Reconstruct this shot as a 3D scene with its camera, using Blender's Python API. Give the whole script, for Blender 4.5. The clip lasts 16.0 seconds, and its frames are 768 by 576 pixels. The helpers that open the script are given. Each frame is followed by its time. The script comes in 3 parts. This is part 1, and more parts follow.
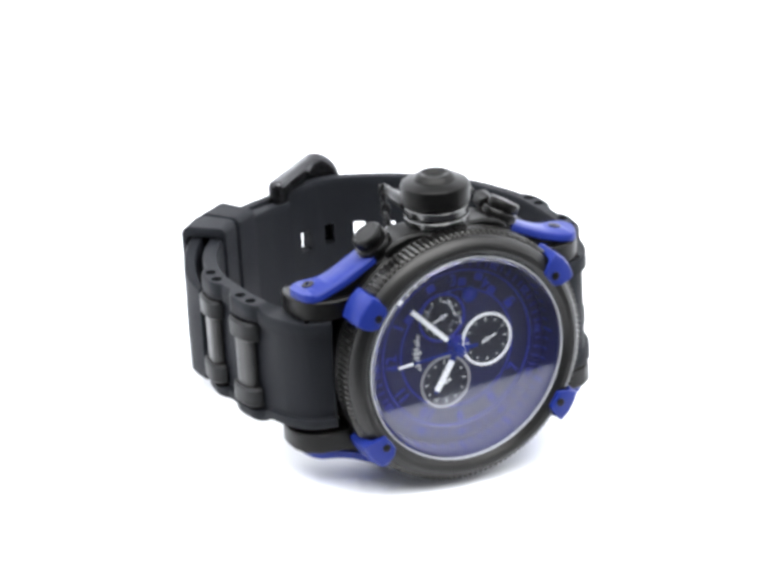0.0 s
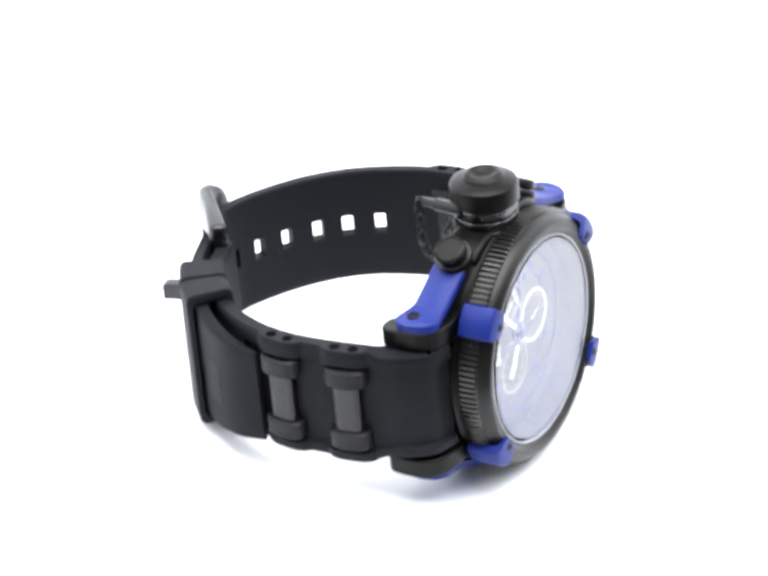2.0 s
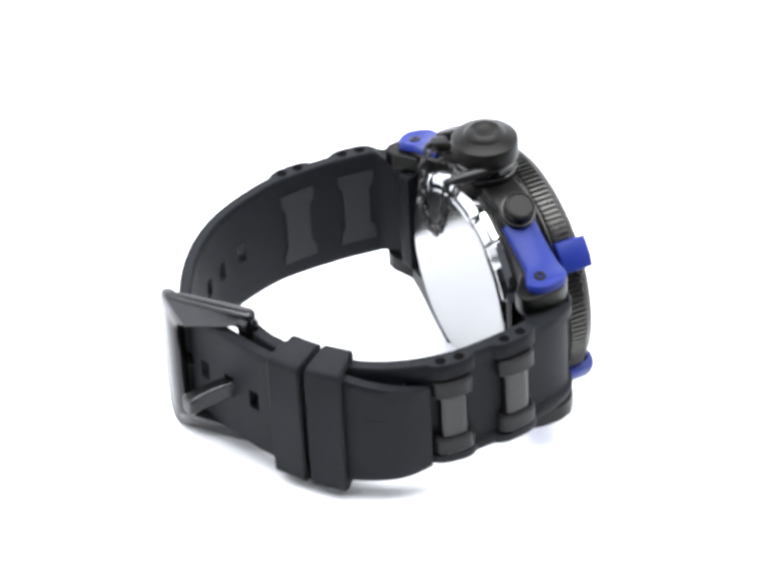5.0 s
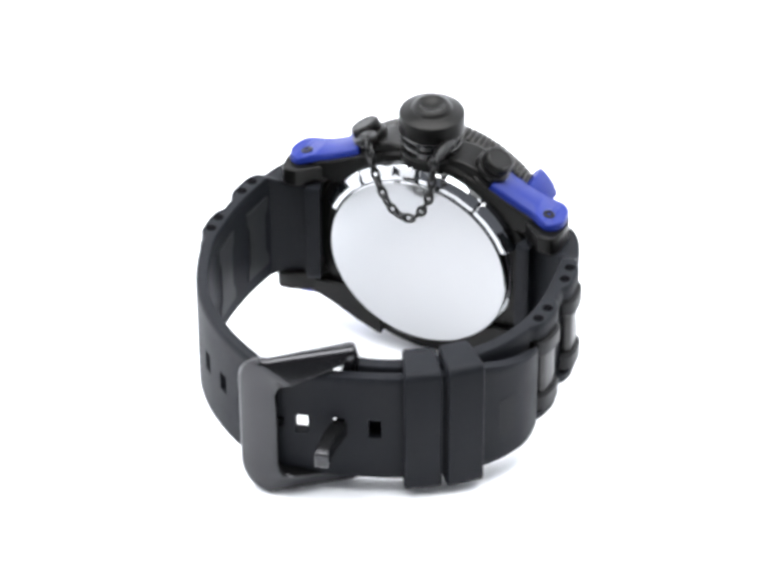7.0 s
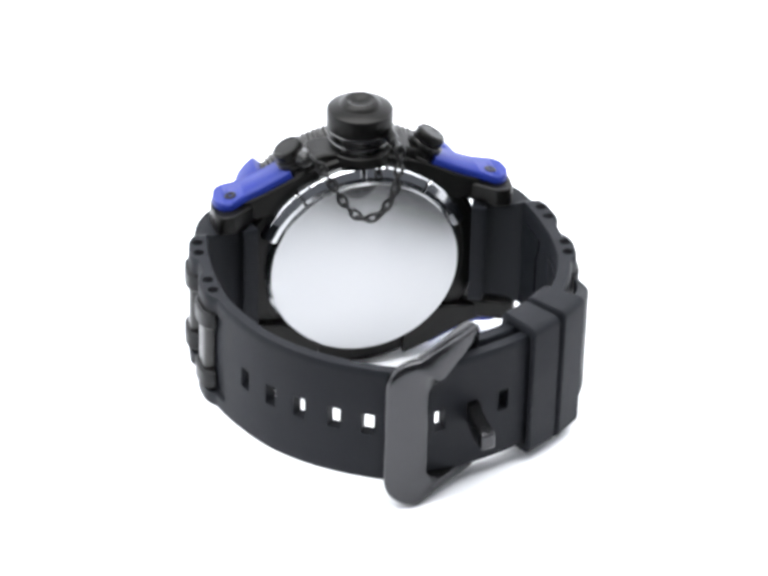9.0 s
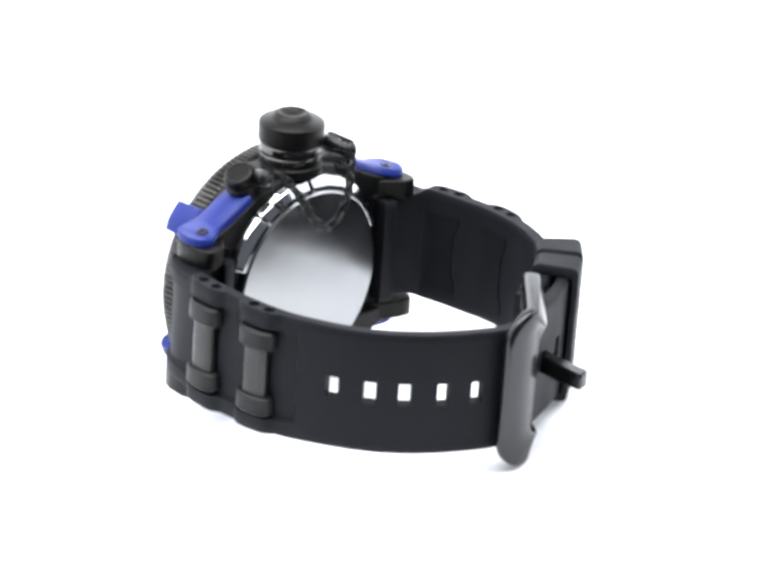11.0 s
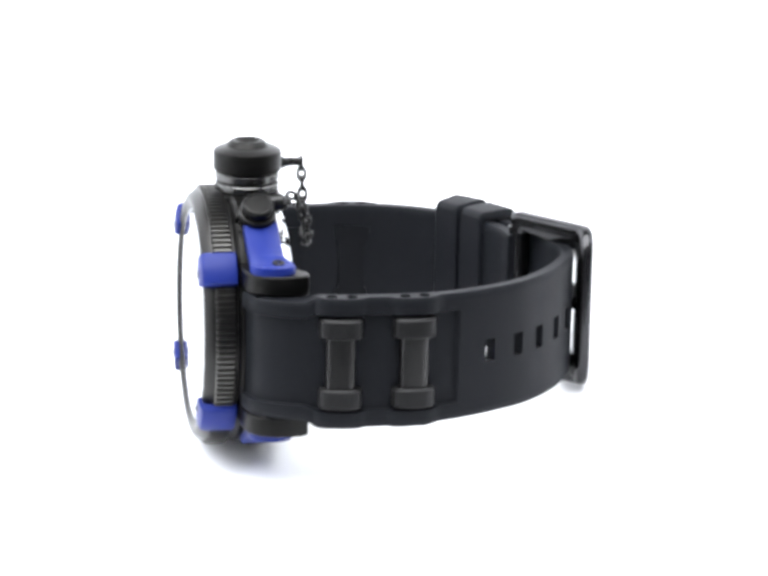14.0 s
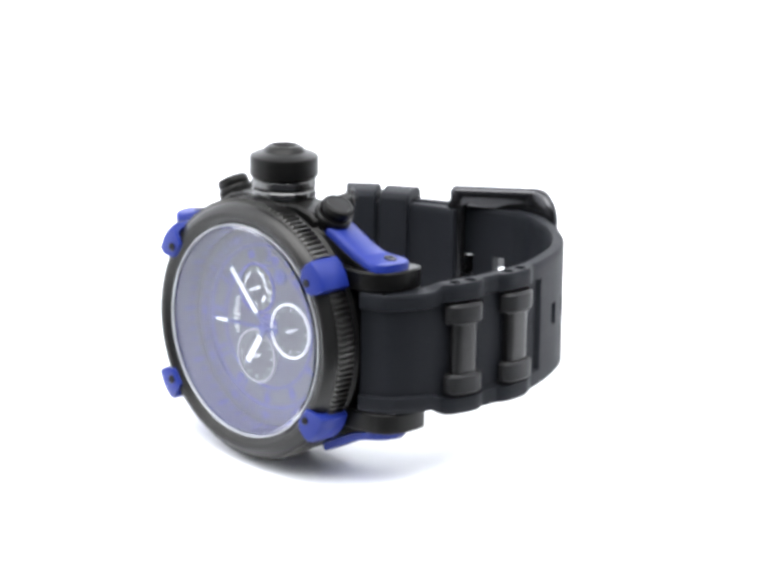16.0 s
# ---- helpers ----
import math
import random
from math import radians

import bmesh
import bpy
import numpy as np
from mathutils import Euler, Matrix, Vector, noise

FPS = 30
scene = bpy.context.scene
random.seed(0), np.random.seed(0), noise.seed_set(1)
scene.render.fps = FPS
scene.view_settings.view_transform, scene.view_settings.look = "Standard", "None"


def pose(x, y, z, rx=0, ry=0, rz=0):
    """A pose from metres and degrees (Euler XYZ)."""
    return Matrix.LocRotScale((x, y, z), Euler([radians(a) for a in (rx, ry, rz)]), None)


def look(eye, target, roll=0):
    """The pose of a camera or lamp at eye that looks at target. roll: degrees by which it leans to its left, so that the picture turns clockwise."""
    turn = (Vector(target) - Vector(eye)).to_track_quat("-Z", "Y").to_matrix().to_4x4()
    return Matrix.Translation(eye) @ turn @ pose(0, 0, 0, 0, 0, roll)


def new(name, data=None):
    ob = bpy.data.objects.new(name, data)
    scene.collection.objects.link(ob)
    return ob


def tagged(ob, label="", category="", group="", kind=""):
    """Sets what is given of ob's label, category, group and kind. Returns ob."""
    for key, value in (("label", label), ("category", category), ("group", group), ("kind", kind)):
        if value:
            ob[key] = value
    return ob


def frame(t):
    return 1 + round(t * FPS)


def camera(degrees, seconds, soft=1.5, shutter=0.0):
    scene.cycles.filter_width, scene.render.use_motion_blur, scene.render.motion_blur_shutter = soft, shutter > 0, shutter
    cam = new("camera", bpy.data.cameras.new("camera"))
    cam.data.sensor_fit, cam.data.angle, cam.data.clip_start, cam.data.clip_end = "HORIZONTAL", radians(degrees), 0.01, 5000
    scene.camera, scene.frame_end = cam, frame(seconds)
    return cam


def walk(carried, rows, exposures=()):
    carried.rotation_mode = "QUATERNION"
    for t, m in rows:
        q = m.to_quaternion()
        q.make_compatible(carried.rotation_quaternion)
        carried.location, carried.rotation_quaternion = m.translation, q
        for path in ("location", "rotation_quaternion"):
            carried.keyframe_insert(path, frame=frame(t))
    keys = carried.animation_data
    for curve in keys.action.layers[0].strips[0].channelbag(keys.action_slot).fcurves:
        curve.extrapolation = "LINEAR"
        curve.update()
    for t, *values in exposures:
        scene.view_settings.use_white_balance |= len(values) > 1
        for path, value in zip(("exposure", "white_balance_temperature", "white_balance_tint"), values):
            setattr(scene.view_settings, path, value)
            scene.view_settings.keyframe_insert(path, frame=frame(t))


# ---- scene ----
# turntable angle in degrees at each time
TURNS = [
    (0, 28.7), (0.5, 37.1), (1, 46.1), (1.5, 55.1), (2, 64.31), (2.5, 73.12), (3, 81.83), (3.5, 91.22), (4, 100.21), (4.5, 109.39), (7, 155.14), (7.5, 165.41), (8, 174.67), (8.5, 183.68), (9, 191.39), (9.5, 200.29), (12, 243.46), (12.5, 252.57), (13, 261.00), (13.5, 269.47), (14, 277.86), (14.5, 287.28), (15, 296.73), (15.5, 305.59), (16, 313.78)]
# camera: seconds, eye, target, roll
VIEWS = [
    (0, (0.0003, -0.6110, 0.3530), (0.0003, 0.0000, 0.0232), 4.78),
    (0.5, (0.0009, -0.6085, 0.3586), (0.0005, 0.0000, 0.0237), 4.46),
    (1, (0.0003, -0.6045, 0.3643), (0.0007, 0.0000, 0.0242), 4.70),
    (1.5, (0.0013, -0.5985, 0.3690), (0.0010, 0.0000, 0.0248), 5.04),
    (2, (0.0013, -0.5956, 0.3717), (0.0016, 0.0000, 0.0254), 5.45),
    (2.5, (0.0020, -0.5900, 0.3718), (0.0021, 0.0000, 0.0260), 5.82),
    (3, (0.0029, -0.5879, 0.3723), (0.0024, 0.0000, 0.0267), 6.22),
    (3.5, (0.0022, -0.5897, 0.3698), (0.0027, 0.0000, 0.0274), 6.92),
    (4, (0.0031, -0.5953, 0.3710), (0.0029, 0.0000, 0.0275), 6.17),
    (4.5, (0.0029, -0.5964, 0.3733), (0.0029, 0.0000, 0.0272), 4.93),
    (7, (0.0018, -0.6059, 0.3553), (0.0018, 0.0000, 0.0281), -0.28),
    (7.5, (0.0009, -0.6079, 0.3518), (0.0012, 0.0000, 0.0285), -1.22),
    (8, (0.0010, -0.6096, 0.3414), (0.0006, 0.0000, 0.0287), -2.57),
    (8.5, (-0.0010, -0.6111, 0.3311), (-0.0000, 0.0000, 0.0288), -3.95),
    (9, (0.0007, -0.6151, 0.3143), (-0.0001, -0.0000, 0.0285), -4.89),
    (9.5, (0.0006, -0.6190, 0.3068), (0.0006, 0.0000, 0.0282), -4.40),
    (12, (0.0016, -0.6355, 0.2635), (0.0016, 0.0000, 0.0272), -6.34),
    (12.5, (0.0014, -0.6351, 0.2705), (0.0017, 0.0000, 0.0265), -6.40),
    (13, (0.0020, -0.6407, 0.2669), (0.0017, 0.0000, 0.0264), -6.95),
    (13.5, (0.0011, -0.6406, 0.2649), (0.0015, 0.0000, 0.0261), -7.34),
    (14, (0.0018, -0.6406, 0.2695), (0.0012, 0.0000, 0.0258), -6.85),
    (14.5, (0.0011, -0.6337, 0.2798), (0.0012, 0.0000, 0.0247), -5.63),
    (15, (0.0012, -0.6324, 0.2847), (0.0013, 0.0000, 0.0242), -4.47),
    (15.5, (0.0008, -0.6359, 0.2886), (0.0009, 0.0000, 0.0241), -3.47),
    (16, (0.0004, -0.6319, 0.2950), (0.0004, 0.0000, 0.0237), -2.54)]
AXIS = (-0.00034, -0.03749, 0.02695)  # the screws' centre from the turntable's axis
LEAN = (-8.531, -3.960, 0.300)
LENS = 12.781

MM = 0.001
cam = camera(LENS, 16.0, soft=3.8)
walk(cam, [(t, look(eye, target, roll)) for t, eye, target, roll in VIEWS])

# ---- light: a dim room round an added table-top light tent with glowing cloth ----
world = bpy.data.worlds.new("room")
scene.world = world
world.use_nodes = True
world.node_tree.nodes["Background"].inputs["Color"].default_value = (0.84, 0.88, 1.0, 1)
world.node_tree.nodes["Background"].inputs["Strength"].default_value = 0.20


def area_lamp(name, width, depth, watts, m, colour=(1, 1, 1)):
    data = bpy.data.lights.new(name, "AREA")
    data.shape, data.size, data.size_y, data.energy, data.color = "RECTANGLE", width, depth, watts, colour
    ob = new(name, data)
    ob.matrix_world = m
    return ob


area_lamp("tent_top_lamp", 0.76, 0.56, 12.0, look((0, -0.12, 0.64), (0, -0.09, 0)), (0.97, 0.98, 1.0))


# ---- materials ----
def material(name, colour, rough=0.5, metal=0.0, spec=0.5, grain=0.0, grain_size=0.4, stain=0.15, bump=0.0, emit=0.0):
    """Principled surface with fine grain and broader stains; sizes in millimetres."""
    m = bpy.data.materials.new(name)
    m.use_nodes = True
    nt = m.node_tree
    b = nt.nodes["Principled BSDF"]
    b.inputs["Roughness"].default_value = rough
    b.inputs["Metallic"].default_value = metal
    b.inputs["Specular IOR Level"].default_value = spec
    co = nt.nodes.new("ShaderNodeTexCoord")
    fine = nt.nodes.new("ShaderNodeTexNoise")
    fine.inputs["Scale"].default_value = 1000.0 / grain_size
    fine.inputs["Detail"].default_value = 3
    wide = nt.nodes.new("ShaderNodeTexNoise")
    wide.inputs["Scale"].default_value = 140
    wide.inputs["Detail"].default_value = 4
    nt.links.new(co.outputs["Object"], fine.inputs["Vector"])
    nt.links.new(co.outputs["Object"], wide.inputs["Vector"])
    mix = nt.nodes.new("ShaderNodeMix")
    mix.data_type = "RGBA"
    dark = tuple(c * (1 - stain) for c in colour)
    lite = tuple(min(1, c * (1 + stain)) for c in colour)
    mix.inputs["A"].default_value = (*dark, 1)
    mix.inputs["B"].default_value = (*lite, 1)
    blend = nt.nodes.new("ShaderNodeMath")
    blend.operation = "MULTIPLY_ADD"
    nt.links.new(fine.outputs["Fac"], blend.inputs[0])
    blend.inputs[1].default_value = 0.5 + grain
    half = nt.nodes.new("ShaderNodeMath")
    half.operation = "MULTIPLY"
    half.inputs[1].default_value = 0.5
    nt.links.new(wide.outputs["Fac"], half.inputs[0])
    nt.links.new(half.outputs[0], blend.inputs[2])
    nt.links.new(blend.outputs[0], mix.inputs["Factor"])
    nt.links.new(mix.outputs["Result"], b.inputs["Base Color"])
    rr = nt.nodes.new("ShaderNodeMath")
    rr.operation = "MULTIPLY_ADD"
    nt.links.new(wide.outputs["Fac"], rr.inputs[0])
    rr.inputs[1].default_value = 0.16
    rr.inputs[2].default_value = max(0.02, rough - 0.08)
    if rough > 0.12:
        nt.links.new(rr.outputs[0], b.inputs["Roughness"])
    if bump:
        bp = nt.nodes.new("ShaderNodeBump")
        bp.inputs["Strength"].default_value = bump
        bp.inputs["Distance"].default_value = 0.0001
        nt.links.new(fine.outputs["Fac"], bp.inputs["Height"])
        nt.links.new(bp.outputs["Normal"], b.inputs["Normal"])
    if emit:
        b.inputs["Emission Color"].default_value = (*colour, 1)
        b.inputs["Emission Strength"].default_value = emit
    return m


PAPER = material("white_paper", (0.90, 0.91, 0.93), 0.8, spec=0.2, stain=0.02, grain_size=2)
CLOTH = material("glowing_tent_cloth", (0.96, 0.97, 1.0), 0.9, spec=0.1, stain=0.01, emit=1.0)
RUBBER = material("black_rubber", (0.0062, 0.0071, 0.0095), 0.60, spec=0.15, stain=0.25, bump=0.35, grain_size=0.5)
PLATE = material("grey_inner_plate", (0.019, 0.020, 0.0215), 0.55, spec=0.25, stain=0.2, bump=0.2)
DARK_RUBBER = material("smooth_rubber", (0.0050, 0.0056, 0.0074), 0.5, spec=0.13, stain=0.2)
INSET = material("grey_collar_metal", (0.0150, 0.0150, 0.0155), 0.46, metal=0.4, spec=0.25, stain=0.2, bump=0.2)
STEEL = material("black_plated_steel", (0.017, 0.0168, 0.0162), 0.38, metal=0.9, spec=0.3, stain=0.25, bump=0.1, grain_size=0.3)
BEZEL = material("black_plated_bezel", (0.031, 0.0305, 0.0295), 0.36, metal=0.85, spec=0.35, stain=0.25, bump=0.08, grain_size=0.3)
GUN = material("gunmetal_steel", (0.043, 0.0425, 0.042), 0.34, metal=0.95, stain=0.3, bump=0.12, grain_size=0.25)
BAND = material("polished_crown_band", (0.12, 0.12, 0.118), 0.22, metal=1.0, stain=0.2)
# lighter than the bezel: the teeth's bright highlights are put into the base colour
COIN = material("highlit_coin_edge", (0.066, 0.065, 0.062), 0.30, metal=0.95, stain=0.35, bump=0.15, grain_size=0.4)
GLOSS = material("polished_black_steel", (0.045, 0.045, 0.047), 0.20, metal=0.9, stain=0.2)
BLUE = material("blue_enamel", (0.0085, 0.0205, 0.168), 0.42, spec=0.22, stain=0.12, bump=0.08)
BLUE_PRINT = material("blue_print", (0.028, 0.033, 0.23), 0.5, spec=0.2, stain=0.2)
DIAL = material("dial_lacquer", (0.006, 0.0075, 0.040), 0.4, spec=0.3, stain=0.25, grain_size=3)
DIAL_RING = material("dial_ring_lacquer", (0.0065, 0.007, 0.055), 0.45, spec=0.3, stain=0.25, grain_size=3)
SUBDIAL = material("subdial_lacquer", (0.014, 0.015, 0.020), 0.45, spec=0.3, stain=0.3)
LUME = material("white_lume", (0.82, 0.84, 0.86), 0.6, spec=0.3, stain=0.05)
DULL_PRINT = material("grey_print", (0.22, 0.22, 0.24), 0.5, stain=0.1)
SILVER = material("silver_print", (0.45, 0.46, 0.48), 0.35, metal=0.4, stain=0.1)
CHROME = material("polished_steel", (0.56, 0.57, 0.58), 0.06, metal=1.0, stain=0.03)
MIRROR = material("caseback_steel", (0.40, 0.405, 0.41), 0.22, metal=1.0, stain=0.03)
# near-black that stands for the shade inside holes and notches
DARK = material("recess_shade", (0.004, 0.004, 0.0045), 0.7, spec=0.0, stain=0.3)
CHAIN = material("black_chain_steel", (0.03, 0.03, 0.03), 0.3, metal=0.85, stain=0.2)


def glass():
    m = bpy.data.materials.new("crystal_glass")
    m.use_nodes = True
    nt = m.node_tree
    b = nt.nodes["Principled BSDF"]
    b.inputs["Base Color"].default_value = (0.97, 0.975, 1, 1)
    b.inputs["Roughness"].default_value = 0.02
    b.inputs["IOR"].default_value = 1.5
    b.inputs["Specular Tint"].default_value = (0.82, 0.83, 1.0, 1)  # violet coating
    b.inputs["Transmission Weight"].default_value = 1.0
    return m


GLASS = glass()


# ---- mesh helpers, all in millimetres of the watch: x to the six, y to the buckle, z to the crown ----
def finish(bm, sharp=32):
    bmesh.ops.remove_doubles(bm, verts=bm.verts, dist=0.0005)
    bmesh.ops.recalc_face_normals(bm, faces=bm.faces)
    lim = radians(sharp)
    for f in bm.faces:
        f.smooth = True
    for e in bm.edges:
        if len(e.link_faces) == 2 and e.calc_face_angle(0) > lim:
            e.smooth = False


def part(name, bm, mat, parent, label="", sharp=32, bevel=0.0):
    finish(bm, sharp)
    bmesh.ops.scale(bm, vec=(MM, MM, MM), verts=bm.verts)
    me = bpy.data.meshes.new(name)
    bm.to_mesh(me)
    bm.free()
    me.materials.append(mat)
    ob = new(name, me)
    ob.parent = parent
    if label:
        tagged(ob, label)
    if bevel:
        md = ob.modifiers.new("edge", "BEVEL")
        md.width, md.segments, md.limit_method, md.angle_limit = bevel * MM, 2, "ANGLE", radians(40)
        md.harden_normals = False
    return ob


def lathe(rings, n=96, m=None, bm=None, teeth=None):
    """Turns (radius, y) rings about the y axis; the first and last ring are closed by caps unless they are equal."""
    bm = bm or bmesh.new()
    loops = []
    for k, (r, y) in enumerate(rings):
        loop = []
        for i in range(n):
            a = 2 * math.pi * i / n
            q = r - (teeth(i, k) if teeth else 0)
            v = Vector((q * math.cos(a), y, q * math.sin(a)))
            loop.append(bm.verts.new(m @ v if m else v))
        loops.append(loop)
    for a, b in zip(loops, loops[1:]):
        for i in range(n):
            bm.faces.new((a[i], a[(i + 1) % n], b[(i + 1) % n], b[i]))
    if rings[0] != rings[-1]:
        bm.faces.new(loops[0])
        bm.faces.new(loops[-1][::-1])
    return bm


def along(origin, axis):
    """Takes the lathe's y axis to an axis at origin."""
    return Matrix.Translation(origin) @ Vector((0, 1, 0)).rotation_difference(Vector(axis)).to_matrix().to_4x4()


def slab(outline, lo, hi, to3, bm=None):
    """A prism: a 2D outline between lo and hi, placed by to3(u, v, w)."""
    bm = bm or bmesh.new()
    a = [bm.verts.new(to3(u, v, lo)) for u, v in outline]
    b = [bm.verts.new(to3(u, v, hi)) for u, v in outline]
    n = len(outline)
    bm.faces.new(a)
    bm.faces.new(b[::-1])
    for i in range(n):
        bm.faces.new((a[i], b[i], b[(i + 1) % n], a[(i + 1) % n]))
    return bm


def round_rect(w, h, r, n=5, cx=0.0, cy=0.0):
    pts = []
    for sx, sy, a0 in ((1, 1, 0), (-1, 1, 90), (-1, -1, 180), (1, -1, 270)):
        for i in range(n + 1):
            a = radians(a0 + 90 * i / n)
            pts.append((cx + sx * (w - r) + r * math.cos(a), cy + sy * (h - r) + r * math.sin(a)))
    return pts


def curve(points, step=0.8):
    """A smooth line through 2D points, at even steps."""
    pts = [Vector(p) for p in points]
    pts = [2 * pts[0] - pts[1]] + pts + [2 * pts[-1] - pts[-2]]
    fine = []
    for a, b, c, d in zip(pts, pts[1:], pts[2:], pts[3:]):
        for i in range(24):
            t = i / 24
            fine.append(0.5 * ((2 * b) + (c - a) * t + (2 * a - 5 * b + 4 * c - d) * t * t + (3 * b - a - 3 * c + d) * t ** 3))
    fine.append(pts[-2])
    return fine


class Line:
    """A plan curve by arc length, with its outward normal."""

    def __init__(self, points, side):
        self.p = curve(points)
        self.s = [0.0]
        for a, b in zip(self.p, self.p[1:]):
            self.s.append(self.s[-1] + (b - a).length)
        self.side = side

    def at(self, s, out=0.0, z=0.0):
        k = 0
        s = min(max(s, 0), self.s[-1] - 1e-6)
        lo, hi = 0, len(self.s) - 1
        while hi - lo > 1:
            k = (lo + hi) // 2
            if self.s[k] <= s:
                lo = k
            else:
                hi = k
        f = (s - self.s[lo]) / max(1e-9, self.s[hi] - self.s[lo])
        p = self.p[lo].lerp(self.p[hi], f)
        a = self.p[max(0, lo - 3)]
        b = self.p[min(len(self.p) - 1, hi + 3)]
        d = (b - a).normalized()
        nrm = Vector((d.y, -d.x)) * self.side
        q = p + nrm * out
        return Vector((q.x, q.y, z))

    def nearest(self, x, y):
        return min(zip(self.s, self.p), key=lambda t: (t[1] - Vector((x, y))).length)[0]


def band(line, s_cuts, z_cuts, outer, inner, gone, bm=None):
    """A strap: cells between the cuts, with outer and inner faces at the given depths, and walls round missing cells."""
    bm = bm or bmesh.new()
    ns, nz = len(s_cuts), len(z_cuts)
    O = [[bm.verts.new(line.at(s, outer(s, z), z_at(z, s, line))) for z in z_cuts] for s in s_cuts]
    I = [[bm.verts.new(line.at(s, inner(s, z), z_at(z, s, line))) for z in z_cuts] for s in s_cuts]

    def there(i, j):
        return 0 <= i < ns - 1 and 0 <= j < nz - 1 and not gone((s_cuts[i] + s_cuts[i + 1]) / 2, (z_cuts[j] + z_cuts[j + 1]) / 2)
    for i in range(ns - 1):
        for j in range(nz - 1):
            if not there(i, j):
                continue
            bm.faces.new((O[i][j], O[i + 1][j], O[i + 1][j + 1], O[i][j + 1]))
            bm.faces.new((I[i][j], I[i][j + 1], I[i + 1][j + 1], I[i + 1][j]))
            for di, dj, a, b in ((-1, 0, (i, j), (i, j + 1)), (1, 0, (i + 1, j), (i + 1, j + 1)), (0, -1, (i, j), (i + 1, j)), (0, 1, (i, j + 1), (i + 1, j + 1))):
                if not there(i + di, j + dj):
                    bm.faces.new((O[a[0]][a[1]], O[b[0]][b[1]], I[b[0]][b[1]], I[a[0]][a[1]]))
    return bm


TAPER = {}


def z_at(z, s, line):
    """Narrows a strap between the lugs and towards its pointed end."""
    if s < 19:
        k = min(1, max(0, (s - 15.5) / 2.5))
        return z * (0.905 + 0.095 * k * k * (3 - 2 * k))
    k = min(1, max(0, (s - 30) / 25))
    z *= 1 - (0 if z > 0 else 0.065) * k
    t = TAPER.get(id(line))
    if not t or s < t[0]:
        return z
    return z * (1 - (t[2] if z > 0 else 0.06) * min(1, (s - t[0]) / (t[1] - t[0])))


def cuts(lo, hi, step, extra=()):
    n = max(1, round((hi - lo) / step))
    vals = sorted({round(lo + (hi - lo) * i / n, 3) for i in range(n + 1)} | {round(e, 3) for e in extra if lo < e < hi})
    keep = [vals[0]]
    must = {round(e, 3) for e in extra}
    for v in vals[1:]:
        if v - keep[-1] < 0.22:
            if v in must and keep[-1] not in must and keep[-1] != vals[0]:
                keep[-1] = v
            elif v == vals[-1] or v in must:
                keep.append(v)
            continue
        keep.append(v)
    return keep


# ---- the setting ----
def backdrop():
    """White paper floor that runs over the table's front edge, and the added, glowing cloth of a tent behind and at the
    sides.
    """
    bm = bmesh.new()
    prof = [(-0.185, -0.30), (-0.172, -0.16), (-0.162, -0.10), (-0.150, -0.060), (-0.136, -0.030), (-0.121, -0.012), (-0.107, -0.003), (-0.092, 0.0), (0.45, 0.0)]
    # the sheet lies a little askew, so that its front edge runs aslant
    a = [bm.verts.new((-0.42, y - (0.092 if y < 0 else 0), z)) for y, z in prof]
    b = [bm.verts.new((0.42, y + (0.098 if y < 0 else 0), z)) for y, z in prof]
    for i in range(len(prof) - 1):
        bm.faces.new((a[i], b[i], b[i + 1], a[i + 1]))
    bmesh.ops.recalc_face_normals(bm, faces=bm.faces)
    me = bpy.data.meshes.new("floor")
    bm.to_mesh(me)
    me.materials.append(PAPER)
    for f in me.polygons:
        f.use_smooth = True
    ob = tagged(new("floor", me), "white seamless paper turntable floor under the watch", "floor", kind="structure")
    md = ob.modifiers.new("sheet", "SOLIDIFY")
    md.thickness, md.offset = 0.002, -1
    # added tent walls; their emission stands in for light through the cloth
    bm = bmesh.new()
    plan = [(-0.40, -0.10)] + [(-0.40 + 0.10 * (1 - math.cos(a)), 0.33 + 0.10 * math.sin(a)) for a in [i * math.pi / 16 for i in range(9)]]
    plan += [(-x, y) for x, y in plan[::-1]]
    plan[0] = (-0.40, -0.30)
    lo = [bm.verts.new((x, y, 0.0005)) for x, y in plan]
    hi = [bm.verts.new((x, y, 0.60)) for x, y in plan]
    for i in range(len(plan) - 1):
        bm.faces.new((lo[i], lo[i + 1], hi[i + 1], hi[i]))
    bmesh.ops.recalc_face_normals(bm, faces=bm.faces)
    me = bpy.data.meshes.new("backdrop")
    bm.to_mesh(me)
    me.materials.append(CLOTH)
    for f in me.polygons:
        f.use_smooth = True
    ob = tagged(new("backdrop", me), "white backdrop and added tent walls that glow by emission", "backdrop", kind="structure")
    md = ob.modifiers.new("sheet", "SOLIDIFY")
    md.thickness, md.offset = 0.002, 0


backdrop()

# ---- the watch ----
REST = pose(*AXIS, *LEAN)
watch = tagged(new("wristwatch"), "black wristwatch with blue lug guards lying on its side", "wristwatch")

# case and lugs
case = part("case", lathe([(21.4, 6.2), (24.6, 6.2), (25.2, 7.0), (25.2, 13.6), (24.2, 14.8), (21.4, 15.2), (21.4, 6.2)], 96), STEEL, watch, "matte black steel case")


